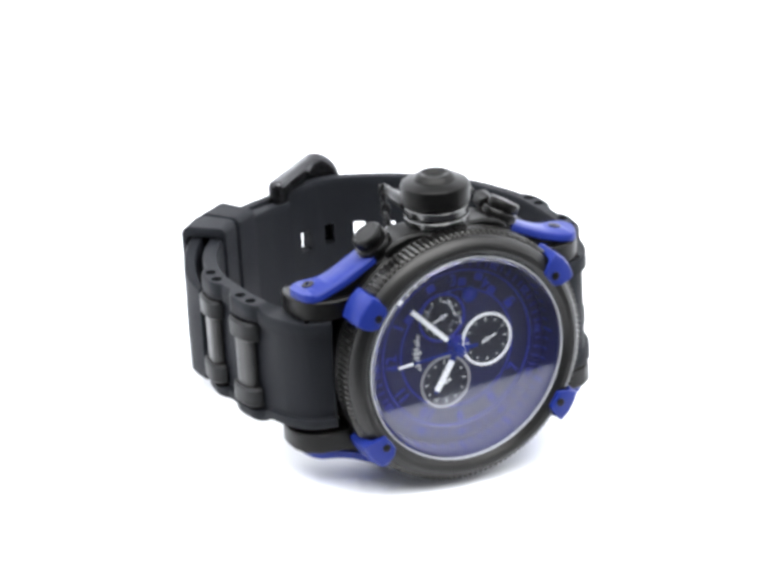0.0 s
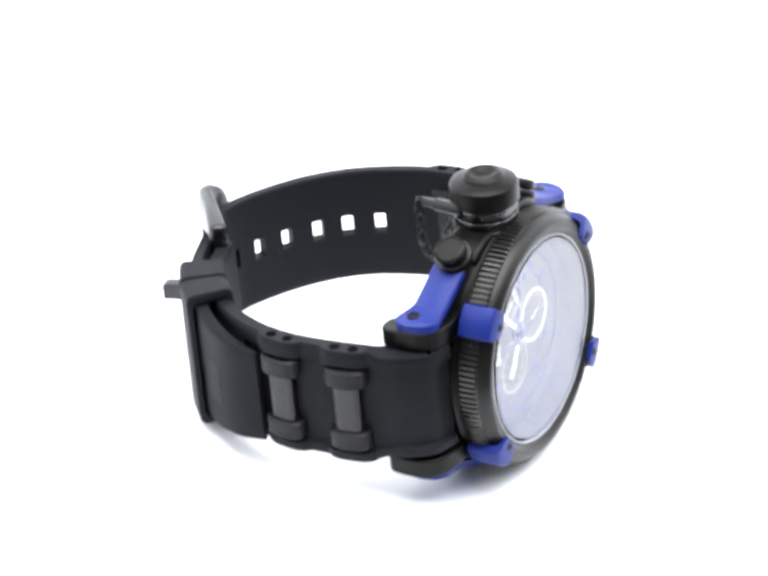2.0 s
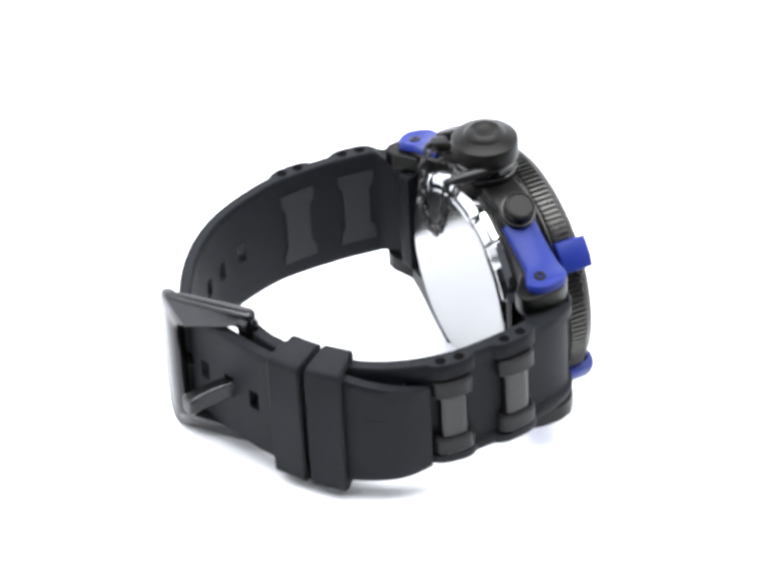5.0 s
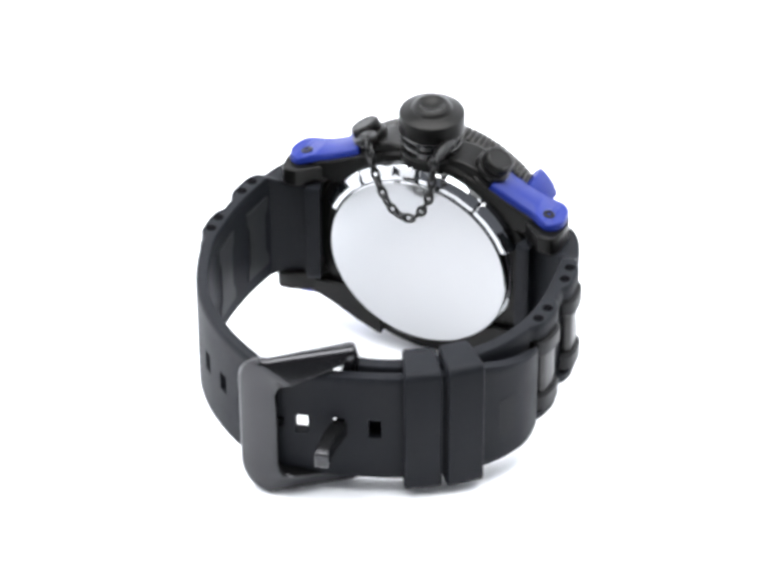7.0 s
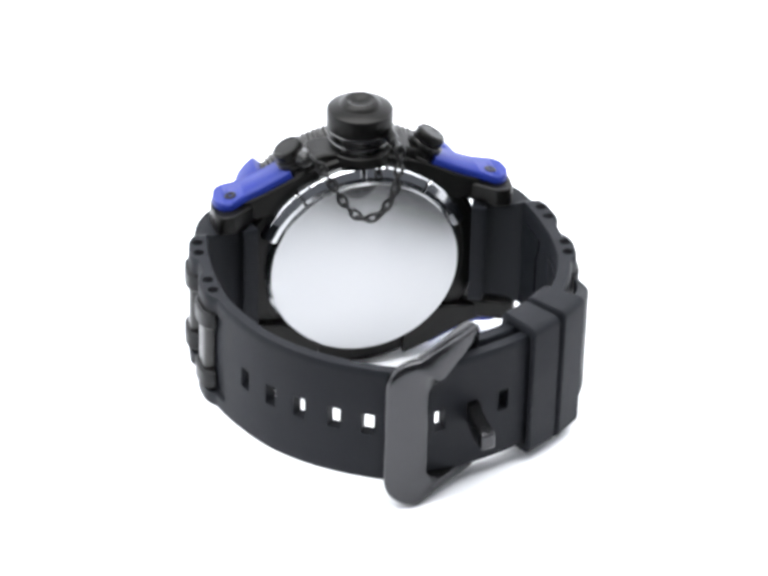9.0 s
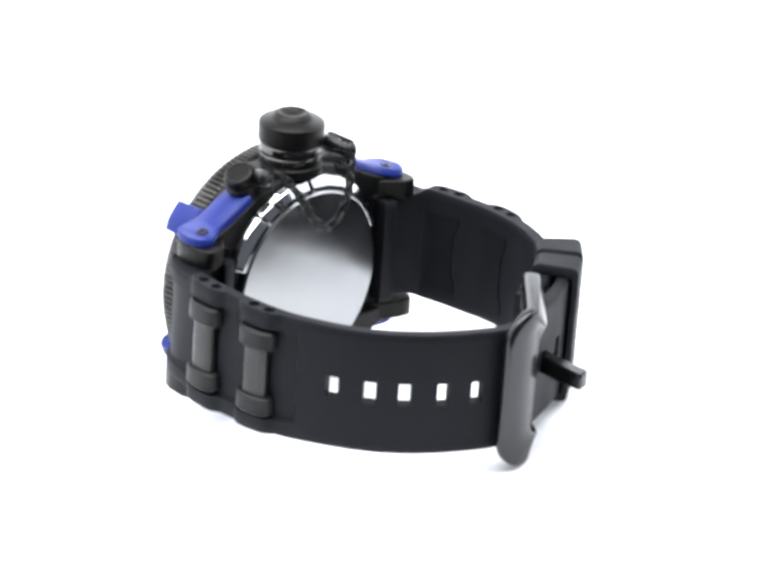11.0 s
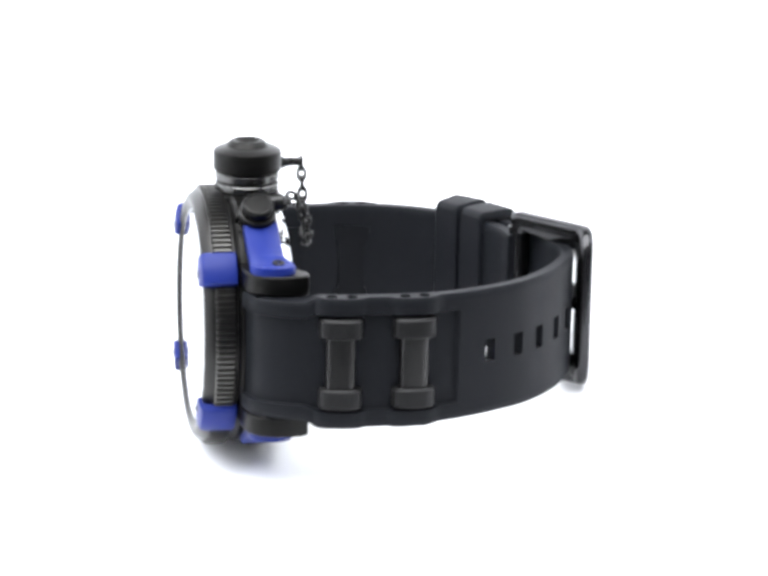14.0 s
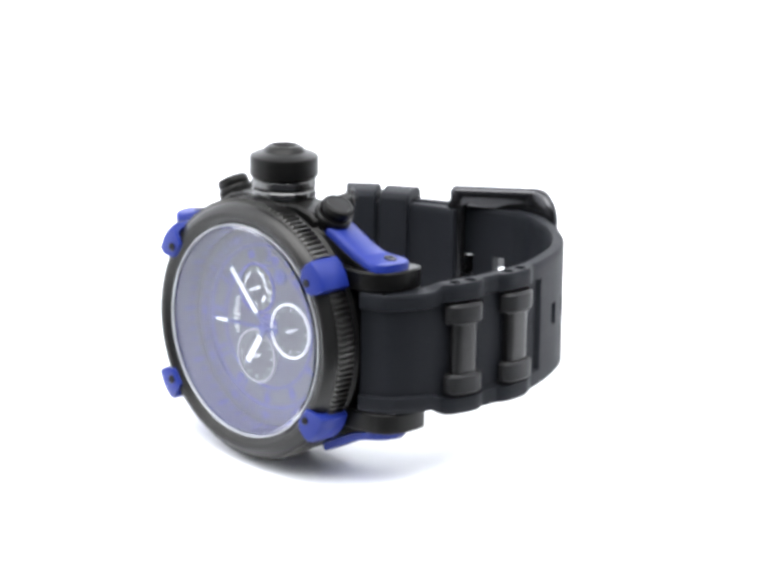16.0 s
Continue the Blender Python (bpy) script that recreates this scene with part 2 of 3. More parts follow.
def lug(sx, sz):
    """A block over the strap's end that follows its curve, and the seat of the guard up to the case."""
    plan = [(17, 6.6), (24.6, 6.5), (27.6, 7.3), (29.9, 9.2), (30.9, 11.8), (31.0, 14.8), (30.7, 17.4), (29.9, 18.6), (29.0, 18.8), (27, 18.6), (25, 17.0), (22, 14.4), (17, 14.2)]
    if sz < 0:
        plan = [(u + 1.7 if u > 26 else u, v) for u, v in plan]
    bm = slab([(sx * u, v) for u, v in plan], sz * 11.75, sz * 15.7, lambda u, v, w: Vector((u, v, w)))
    seat = [(9, 23.0), (14.4, 20.8), (18.8, 18.6), (21.4, 17.4), (24, 16.5), (26.6, 15.9), (28.5, 15.6), (28.5, 13), (17, 12.4), (9, 16)]
    slab([(sx * u, sz * v) for u, v in seat], 8.2, 15.0 if sz > 0 else 16.4, lambda u, v, w: Vector((u, w, v)), bm)
    part("lug", bm, STEEL, watch, bevel=0.35)


for sx in (-1, 1):
    for sz in (-1, 1):
        lug(sx, sz)


# bezel with a coin edge
def bezel():
    rings = [(21.0, 3.0), (21.0, 0.6), (21.5, 0.1), (22.3, -0.45), (23.2, -0.5), (24.0, -0.1), (24.7, 0.8), (25.0, 1.4), (25.0, 5.5), (24.9, 6.0), (21.0, 6.2), (21.0, 3.0)]
    ob = part("bezel", lathe(rings, 192), BEZEL, watch, "matte black steel bezel", sharp=28)
    edge = [(24.95, 1.55), (25.5, 1.6), (25.8, 1.95), (25.8, 5.1), (25.6, 5.45), (24.95, 5.5), (24.95, 1.55)]

    def teeth(i, k):
        return (0.6 if i % 4 in (2, 3) else 0.0) if 1 <= k <= 4 else 0.0
    part("coin_edge", lathe(edge, 560, teeth=teeth), COIN, ob, "toothed coin edge, lightened for the highlights on its teeth", sharp=28)
    return ob


bezel()
rehaut = part("rehaut_ring", lathe([(20.95, 0.8), (20.95, 6.6), (19.7, 6.6), (20.5, 0.8), (20.95, 0.8)], 128), DIAL_RING, watch, "dark blue inner wall round the dial")
for k in range(60):
    a = radians(k * 6)
    o, c = Vector((-math.cos(a), 0, math.sin(a))), Vector((math.sin(a), 0, math.cos(a)))
    w = 0.26 if k % 5 == 0 else 0.13
    long = 2.6 if k % 5 == 0 else 1.6
    bm = slab([(-w, 0), (w, 0), (w, long), (-w, long)], 0.0, 0.1, lambda u, v, h: o * (19.7 + (0.3 + v) * 0.138 - h) + c * u + Vector((0, 6.3 - v, 0)))
    part("wall_mark", bm, BLUE_PRINT, rehaut)
part("crystal_ring", lathe([(20.97, 0.25), (20.97, 0.75), (20.72, 0.75), (20.72, 0.28), (20.97, 0.25)], 128), SILVER, watch, "thin silver ring round the crystal")
part("crystal", lathe([(20.6, 0.5), (20.1, 0.1), (20.1, 0.1), (10, 0.02), (0.01, 0.0), (0.01, 1.6), (20.6, 1.6), (20.6, 0.5)], 128), GLASS, watch, "clear domed glass crystal").visible_shadow = False


# dial: dx towards the three (crown, z), twelve at -x
dial = part("dial", lathe([(20.1, 4.4), (20.1, 5.4), (0.01, 5.4), (0.01, 4.4), (20.1, 4.4)], 96), DIAL, watch, "black dial with blue print")
dial.location = (0.7 * MM, 2.5 * MM, 0)  # the dial lies deep under the crystal


def clock(angle, r):
    a = radians(angle)
    return (-r * math.cos(a), r * math.sin(a))


def ring(name, x, z, r0, r1, y0, y1, mat, parent, label="", n=64):
    bm = lathe([(r1, y0), (r1, y1), (r0, y1), (r0, y0), (r1, y0)], n, Matrix.Translation((x, 0, z)))
    return part(name, bm, mat, parent, label)


def on_dial(angle, r, outline, y0, y1):
    """A prism on the dial: outline (across, outward) at a clock angle and radius."""
    a = radians(angle)
    o = Vector((-math.cos(a), 0, math.sin(a)))
    c = Vector((math.sin(a), 0, math.cos(a)))
    return slab(outline, y0, y1, lambda u, v, w: o * (r + v) + c * u + Vector((0, w, 0)))


ring("chapter_ring", 0, 0, 16.4, 18.95, 3.9, 4.4, DIAL_RING, dial, "dark blue chapter ring", 96)
ring("track_ring", 0, 0, 12.0, 12.35, 4.3, 4.42, BLUE_PRINT, dial, n=96)
ring("track_ring", 0, 0, 15.9, 16.3, 4.25, 4.42, BLUE_PRINT, dial, n=96)


def letters(text, size, angle, r, mat, y, parent, flip=False):
    cu = bpy.data.curves.new("numeral", "FONT")
    cu.offset = 0.05
    cu.body, cu.size, cu.extrude, cu.align_x, cu.align_y, cu.resolution_u = text, size, 0.06, "CENTER", "CENTER", 3
    tmp = bpy.data.objects.new("numeral", cu)
    me = bpy.data.meshes.new_from_object(tmp)
    bpy.data.objects.remove(tmp)
    a = radians(angle)
    o = Vector((-math.cos(a), 0, math.sin(a)))
    c = Vector((math.sin(a), 0, math.cos(a)))
    if flip:
        up, right = -o, -c
    else:
        up, right = o, c
    for v in me.vertices:
        u, w, h = v.co
        v.co = (o * r + right * u + up * w + Vector((0, y - h, 0))) * MM
    me.materials.append(mat)
    ob = new("numeral", me)
    ob.parent = parent
    return ob


for h in range(1, 13):
    if h in (2, 6):
        continue
    letters(str(h), 3.3, h * 30, 14.1, BLUE_PRINT, 4.32, dial, 4 <= h <= 8)
for k in range(12):
    letters(str(5 * k if k else 60), 2.0, k * 30, 17.7, BLUE_PRINT, 3.86, dial, 4 <= k <= 8)
for k in range(60):
    if k % 5:
        part("minute_mark", on_dial(k * 6, 17.0, [(-0.12, 0), (0.12, 0), (0.12, 1.4 if k % 5 else 2), (-0.12, 1.4)], 3.82, 3.92), BLUE_PRINT, dial)

# three small dials: at two, six and ten
SUBS = [(-3.0, 7.2, BLUE_PRINT, 60, 4.9), (6.5, 0.4, LUME, 180, 5.35), (-2.9, -6.4, DULL_PRINT, 300, 5.3)]
for x, z, mat, pointer, r in SUBS:
    sub = ring("subdial", x, z, 0.01, r, 4.22, 4.42, SUBDIAL, dial, "small black counter dial")
    ring("rim", x, z, r - 0.35, r + 0.15, 3.95, 4.3, mat, sub)
    for k in range(12):
        a = 2 * math.pi * k / 12
        c, s = math.cos(a), math.sin(a)
        q = r - 1.2
        bm = slab(round_rect(0.42 if k % 3 == 0 else 0.26, 0.14, 0.1, 2), 4.12, 4.24, lambda u, v, w: Vector((x + (q + u) * c - v * s, w, z + (q + u) * s + v * c)))
        part("tick", bm, SILVER, sub)
    a = radians(20 if mat is LUME else 200)
    c, s = math.cos(a), math.sin(a)
    bm = slab([(-1.2, -0.18), (2.2, -0.12), (2.2, 0.12), (-1.2, 0.18)], 3.9, 4.0, lambda u, v, w: Vector((x + u * c - v * s, w, z + u * s + v * c)))
    part("pointer", bm, LUME, sub, "small white pointer")
    part("pin", lathe([(0.45, 3.8), (0.45, 4.2)], 16, Matrix.Translation((x, 0, z))), SILVER, sub)

# round blue date cup and blue blocks round the upper small dial
ring("date_ring", 3.3, 10.6, 0.9, 1.6, 4.1, 4.42, BLUE, dial, "blue date ring")
ring("date_disc", 3.3, 10.6, 0.01, 0.9, 4.3, 4.42, BLUE_PRINT, dial)
for ang, r in ((70, 14.4), (98, 13.6), (112, 14.8), (128, 13.2), (40, 13.0), (150, 13.5)):
    part("blue_block", on_dial(ang, r, round_rect(0.9, 0.8, 0.3, 3), 4.3, 4.42), BLUE_PRINT, dial)
ring("centre_plate", 0.4, 0.2, 0.6, 2.4, 4.15, 4.42, BLUE_PRINT, dial, n=48)

# polished bridge pieces beside the upper small dial
for k, (x, z, w, h, ang) in enumerate(((-0.6, 8.6, 0.30, 2.0, 20), (-1.0, 5.4, 0.34, 0.9, -35), (-5.6, 8.9, 0.28, 1.3, -30), (-3.4, 4.0, 0.28, 0.9, 70), (0.9, 6.0, 0.24, 1.1, 10), (-4.4, 6.2, 0.25, 0.8, 15), (-2.0, 10.2, 0.25, 0.9, 60))):
    a = radians(ang)
    c, s = math.cos(a), math.sin(a)
    bm = slab(round_rect(w, h, 0.2, 3), 3.92, 4.2, lambda u, v, y: Vector((x + u * c - v * s, y, z + u * s + v * c)))
    part("bridge", bm, CHROME, dial, "polished steel bridge", bevel=0.12)

# applied emblem below the twelve: plain wing bars
for k, (u, w) in enumerate(((-3.4, 0.45), (-2.6, 0.8), (-1.8, 0.65), (-0.9, 1.0), (0.0, 1.5), (0.9, 1.0), (1.8, 0.65), (2.6, 0.8), (3.4, 0.45))):
    bm = slab(round_rect(w * 0.62, 0.27, 0.12, 2, -8.7 + 0.12 * abs(u) - 0.25 * (k % 2), u + 0.9), 4.0, 4.42, lambda a, b, y: Vector((a, y, b)))
    part("emblem_bar", bm, SILVER, dial)


def hand(name, angle, inner, outer, w, y, label):
    h = part(name, on_dial(angle, 0, [(-0.35, -2.0), (0.35, -2.0), (w * 0.45, inner), (w * 0.45, outer), (0, outer + 0.7), (-w * 0.45, outer), (-w * 0.45, inner)], y + 0.06, y + 0.22), BLUE, dial, label)
    part("lume", on_dial(angle, 0, [(-w / 2, inner), (w / 2, inner), (w / 2, outer), (-w / 2, outer)], y - 0.05, y + 0.05), LUME, h, "white luminous insert")


hand("minute_hand", 46.5, 3.4, 14.0, 0.98, 3.4, "blue minute hand with white lume")
hand("hour_hand", 303, 2.6, 9.3, 1.35, 3.7, "blue hour hand with white lume")
sec = part("second_hand", on_dial(357, 0, [(-0.35, -4), (0.35, -4), (0.2, 10), (0.12, 15), (-0.12, 15), (-0.2, 10)], 3.0, 3.12), BLUE, dial, "thin blue sweep second hand")
part("tip", on_dial(357, 0, [(-0.28, 10.2), (0.28, 10.2), (0.2, 13.4), (-0.2, 13.4)], 2.9, 3.14), LUME, sec, "white tip")
part("hub", lathe([(0.01, 2.7), (0.9, 2.75), (1.1, 3.0), (1.1, 4.4), (0.01, 4.4)], 24), BLUE, dial, "blue centre hub")


# blue clamps over the bezel
def clamp(sx, sz):
    a = math.atan2(13.8 * sz, 19.6 * sx)
    o = Vector((math.cos(a), 0, math.sin(a)))
    c = Vector((-math.sin(a), 0, math.cos(a)))
    bm = bmesh.new()
    rows = []
    # section from the back of the edge, over the front, to the tab's tip
    prof = [(25.55, 5.9), (27.05, 5.9), (27.25, 5.4), (27.25, 0.2), (26.85, -0.8), (25.65, -1.2), (23.3, -1.35), (22.1, -1.2), (21.9, -0.3), (24.4, -0.3), (25.55, 1.0)]
    for k, (r, y) in enumerate(prof):
        w = 3.2 if r > 25.5 else (3.0 if r > 24 else (2.7 if r > 23 else 1.7))
        rows.append([o * r + c * (w * f) + Vector((0, y, 0)) - o * (0.12 * (w * f) ** 2 / 2 if r > 25.5 else 0) for f in (-1, -0.85, -0.3, 0.3, 0.85, 1)])
    vs = [[bm.verts.new(p) for p in row] for row in rows]
    n = len(vs)
    for i in range(n):
        for j in range(5):
            bm.faces.new((vs[i][j], vs[i][j + 1], vs[(i + 1) % n][j + 1], vs[(i + 1) % n][j]))
    bm.faces.new([r[0] for r in vs])
    bm.faces.new([r[-1] for r in vs][::-1])
    cl = part("bezel_clamp", bm, BLUE, watch, "blue enamel bezel clamp", bevel=0.4, sharp=30)
    m = along(o * 23.4 + Vector((0, -1.33, 0)), (0, -1, 0))
    part("screw", lathe([(0.85, 0.0), (0.85, 0.12), (0.7, 0.22), (0.32, 0.22), (0.30, 0.02), (0.01, 0.02)], 16, m), STEEL, cl, "small black screw")


for sx in (-1, 1):
    for sz in (-1, 1):
        clamp(sx, sz)


# blue guards on the lugs
def guard(sx, sz):
    top = [(14.4, 21.0), (16.4, 20.0), (18.8, 18.8), (21.4, 17.6), (23.6, 16.8), (25.6, 16.2), (27.6, 15.8), (29.2, 15.72), (30.5, 15.72)]
    line = Line(top, 1)
    bm = bmesh.new()
    total = line.s[-1]
    rows = []
    ns = 30
    for i in range(ns + 1):
        f = i / ns
        p = line.at(total * f)
        q = line.at(total * f, -1.0)
        nrm = (p - q).normalized() * (1 if (p - q).y > 0 else -1)
        y0, y1 = 7.9, 14.6
        if f > 0.55:
            k = min(1, (f - 0.55) / 0.3)
            k = k * k * (3 - 2 * k)
            y0, y1 = y0 - 0.3 * k, y1 + 1.8 * k
        if f > 0.80:
            k = (f - 0.80) / 0.20
            h = (y1 - y0) / 2
            e = h * (1 - math.sqrt(max(0, 1 - min(1, k) ** 2))) * 0.92
            y0, y1 = y0 + e * 1.1, y1 - e * 0.7
        row = []
        for y, t in ((y0, 0.0), (y0, 1.1), (y0 + 0.35, 1.5), (y1 - 0.35, 1.5), (y1, 1.1), (y1, 0.0)):
            base = p + nrm * t
            row.append(bm.verts.new((sx * base.x, y, sz * base.y)))
        rows.append(row)
    for a, b in zip(rows, rows[1:]):
        for j in range(6):
            bm.faces.new((a[j], a[(j + 1) % 6], b[(j + 1) % 6], b[j]))
    bm.faces.new(rows[0])
    bm.faces.new(rows[-1][::-1])
    g = part("lug_guard", bm, BLUE, watch, "curved blue enamel lug guard", sharp=50)
    m = along((sx * 27.0, 13.1, sz * 17.45), (sx * 0.22, 0, sz * 1.0))
    part("screw", lathe([(1.25, -0.4), (1.25, 0.12), (1.05, 0.25), (0.45, 0.25), (0.42, -0.05), (0.01, -0.05)], 20, m), STEEL, g, "black hex screw")


for sx in (-1, 1):
    for sz in (-1, 1):
        guard(sx, sz)

# crown with screw-down cap
CROWN = Vector((0.0, 10.6, -0.6))
UP = along(CROWN, (0, 0, 1))
crown = part("crown", lathe([(6.5, 23.6), (6.5, 25.4), (6.2, 25.7), (5.7, 25.8), (5.7, 30.4), (5.4, 30.6)], 64, UP), STEEL, watch, "stepped black steel crown tube")
for z in (26.0, 28.05):
    part("retaining_ring", lathe([(5.6, z), (6.15, z + 0.05), (6.3, z + 0.25), (6.3, z + 1.45), (6.15, z + 1.65), (5.6, z + 1.7)], 64, UP), BAND, crown, "polished dark steel band round the crown tube")
cap = part("cap", lathe([(5.4, 29.9), (6.45, 30.0), (6.75, 30.3), (6.75, 33.6), (6.6, 34.0), (5.9, 34.45), (4.6, 34.75), (4.2, 34.9), (3.95, 35.25), (3.5, 35.75), (3.0, 36.0), (2.6, 35.95), (2.2, 35.6), (1.4, 35.1), (0.01, 34.9)], 64, UP), STEEL, crown, "black screw-down crown cap with dished button")
# shoulders of the case that hold the crown
shoulder = [(-13.5, 23.0), (-11.5, 24.4), (-8.2, 25.4), (8.2, 25.4), (11.5, 24.4), (13.5, 23.0), (12, 20), (-12, 20)]
part("crown_guard", slab(shoulder, 6.6, 14.2, lambda u, v, w: Vector((u, w, v))), STEEL, watch, "black steel crown shoulder", bevel=0.6)

# pushers
for sx in (-1, 1):
    ax = Vector((sx * 0.50, 0, 0.866))
    m = along(Vector((0, 10.8, 0)), ax)
    pu = part("pusher", lathe([(4.0, 22.5), (4.0, 25.2), (3.6, 25.5), (3.6, 26.1), (3.2, 26.2), (3.2, 26.6), (3.6, 26.7), (3.6, 27.6), (3.3, 27.9), (2.5, 28.0), (2.5, 28.5), (2.9, 28.6)], 40, m), STEEL, watch, "black chronograph pusher")
    part("collar", lathe([(3.0, 27.75), (3.55, 27.8), (3.65, 28.0), (3.55, 28.2), (3.0, 28.25)], 40, m), GUN, pu, "thin polished ring under the button")
    part("button", lathe([(2.4, 28.35), (3.0, 28.45), (3.15, 28.7), (3.15, 29.9), (2.9, 30.3), (2.5, 30.45), (2.35, 30.3), (0.01, 30.35)], 40, m), STEEL, pu)

# case back
back = part("caseback", lathe([(20.6, 14.2), (20.6, 15.0), (19.75, 15.6), (19.75, 17.5), (19.45, 17.8), (0.01, 17.85)], 96), MIRROR, watch, "brushed mirror steel case back")


def arc(section, a0, a1, n):
    """A closed (radius, y) section carried round the y axis from a0 to a1 degrees."""
    bm = bmesh.new()
    loops = []
    for i in range(n + 1):
        a = radians(a0 + (a1 - a0) * i / n)
        loops.append([bm.verts.new((r * math.cos(a), y, r * math.sin(a))) for r, y in section])
    k = len(section)
    for p, q in zip(loops, loops[1:]):
        for i in range(k):
            bm.faces.new((p[i], p[(i + 1) % k], q[(i + 1) % k], q[i]))
    bm.faces.new(loops[0])
    bm.faces.new(loops[-1][::-1])
    return bm


RIM = [(19.85, 14.2), (22.7, 14.2), (23.0, 14.8), (22.6, 16.3), (21.0, 17.4), (19.85, 17.4)]
for a0, a1, n in ((22, 52, 3), (53, 88, 3), (90, 126, 3), (127, 158, 3)):
    part("rim_segment", arc(RIM, a0, a1, n), CHROME, back, "polished steel rim segment", sharp=20, bevel=0.25)
part("back_ring", lathe([(19.8, 14.25), (22.5, 14.25), (22.5, 15.0), (19.8, 15.2), (19.8, 14.25)], 96), STEEL, back, "black ring round the case back")

# ---- straps ----
OUT6 = [(25.6, 6.4), (30.6, 8.2), (34, 13.2), (35.6, 20), (36.6, 28), (36.6, 36), (35.67, 44.12), (32.5, 53.05), (28.8, 59.75), (24.1, 65.15), (18.6, 69.65), (13, 73.05), (8, 75.35), (3.2, 75.95), (-1.2, 74.75), (-7.8, 72.75), (-14.8, 70.4), (-21.6, 67.2), (-28.4, 62.6), (-34.0, 56.8), (-37.5, 50.3), (-39.4, 43.6)]
OUT12 = [(-25.6, 6.4), (-30.6, 8.2), (-34, 13.2), (-35.6, 20), (-36.6, 28), (-36.9, 36), (-35.7, 43.59), (-32.95, 50.51), (-29.2, 56.05), (-24.4, 60.75), (-18.4, 64.65), (-12.4, 67.15), (-7.3, 68.15)]
L6 = Line(OUT6, 1)
L12 = Line(OUT12, -1)
HALF = 12.9
HOLES = [L6.nearest(*p) for p in ((32.46, 53.89), (28.6, 59.95), (24, 65.25), (18.4, 69.75), (12.6, 73.15), (5.8, 75.85), (-1.3, 74.75), (-8, 72.75), (-14.8, 70.75))]
TAPER[id(L6)] = (L6.nearest(-31.8, 58.2), L6.s[-1], 0.34)


def bar_spots(line, sx):
    return [line.nearest(sx * 35.9, 24.0), line.nearest(sx * 36.6, 38.0)]


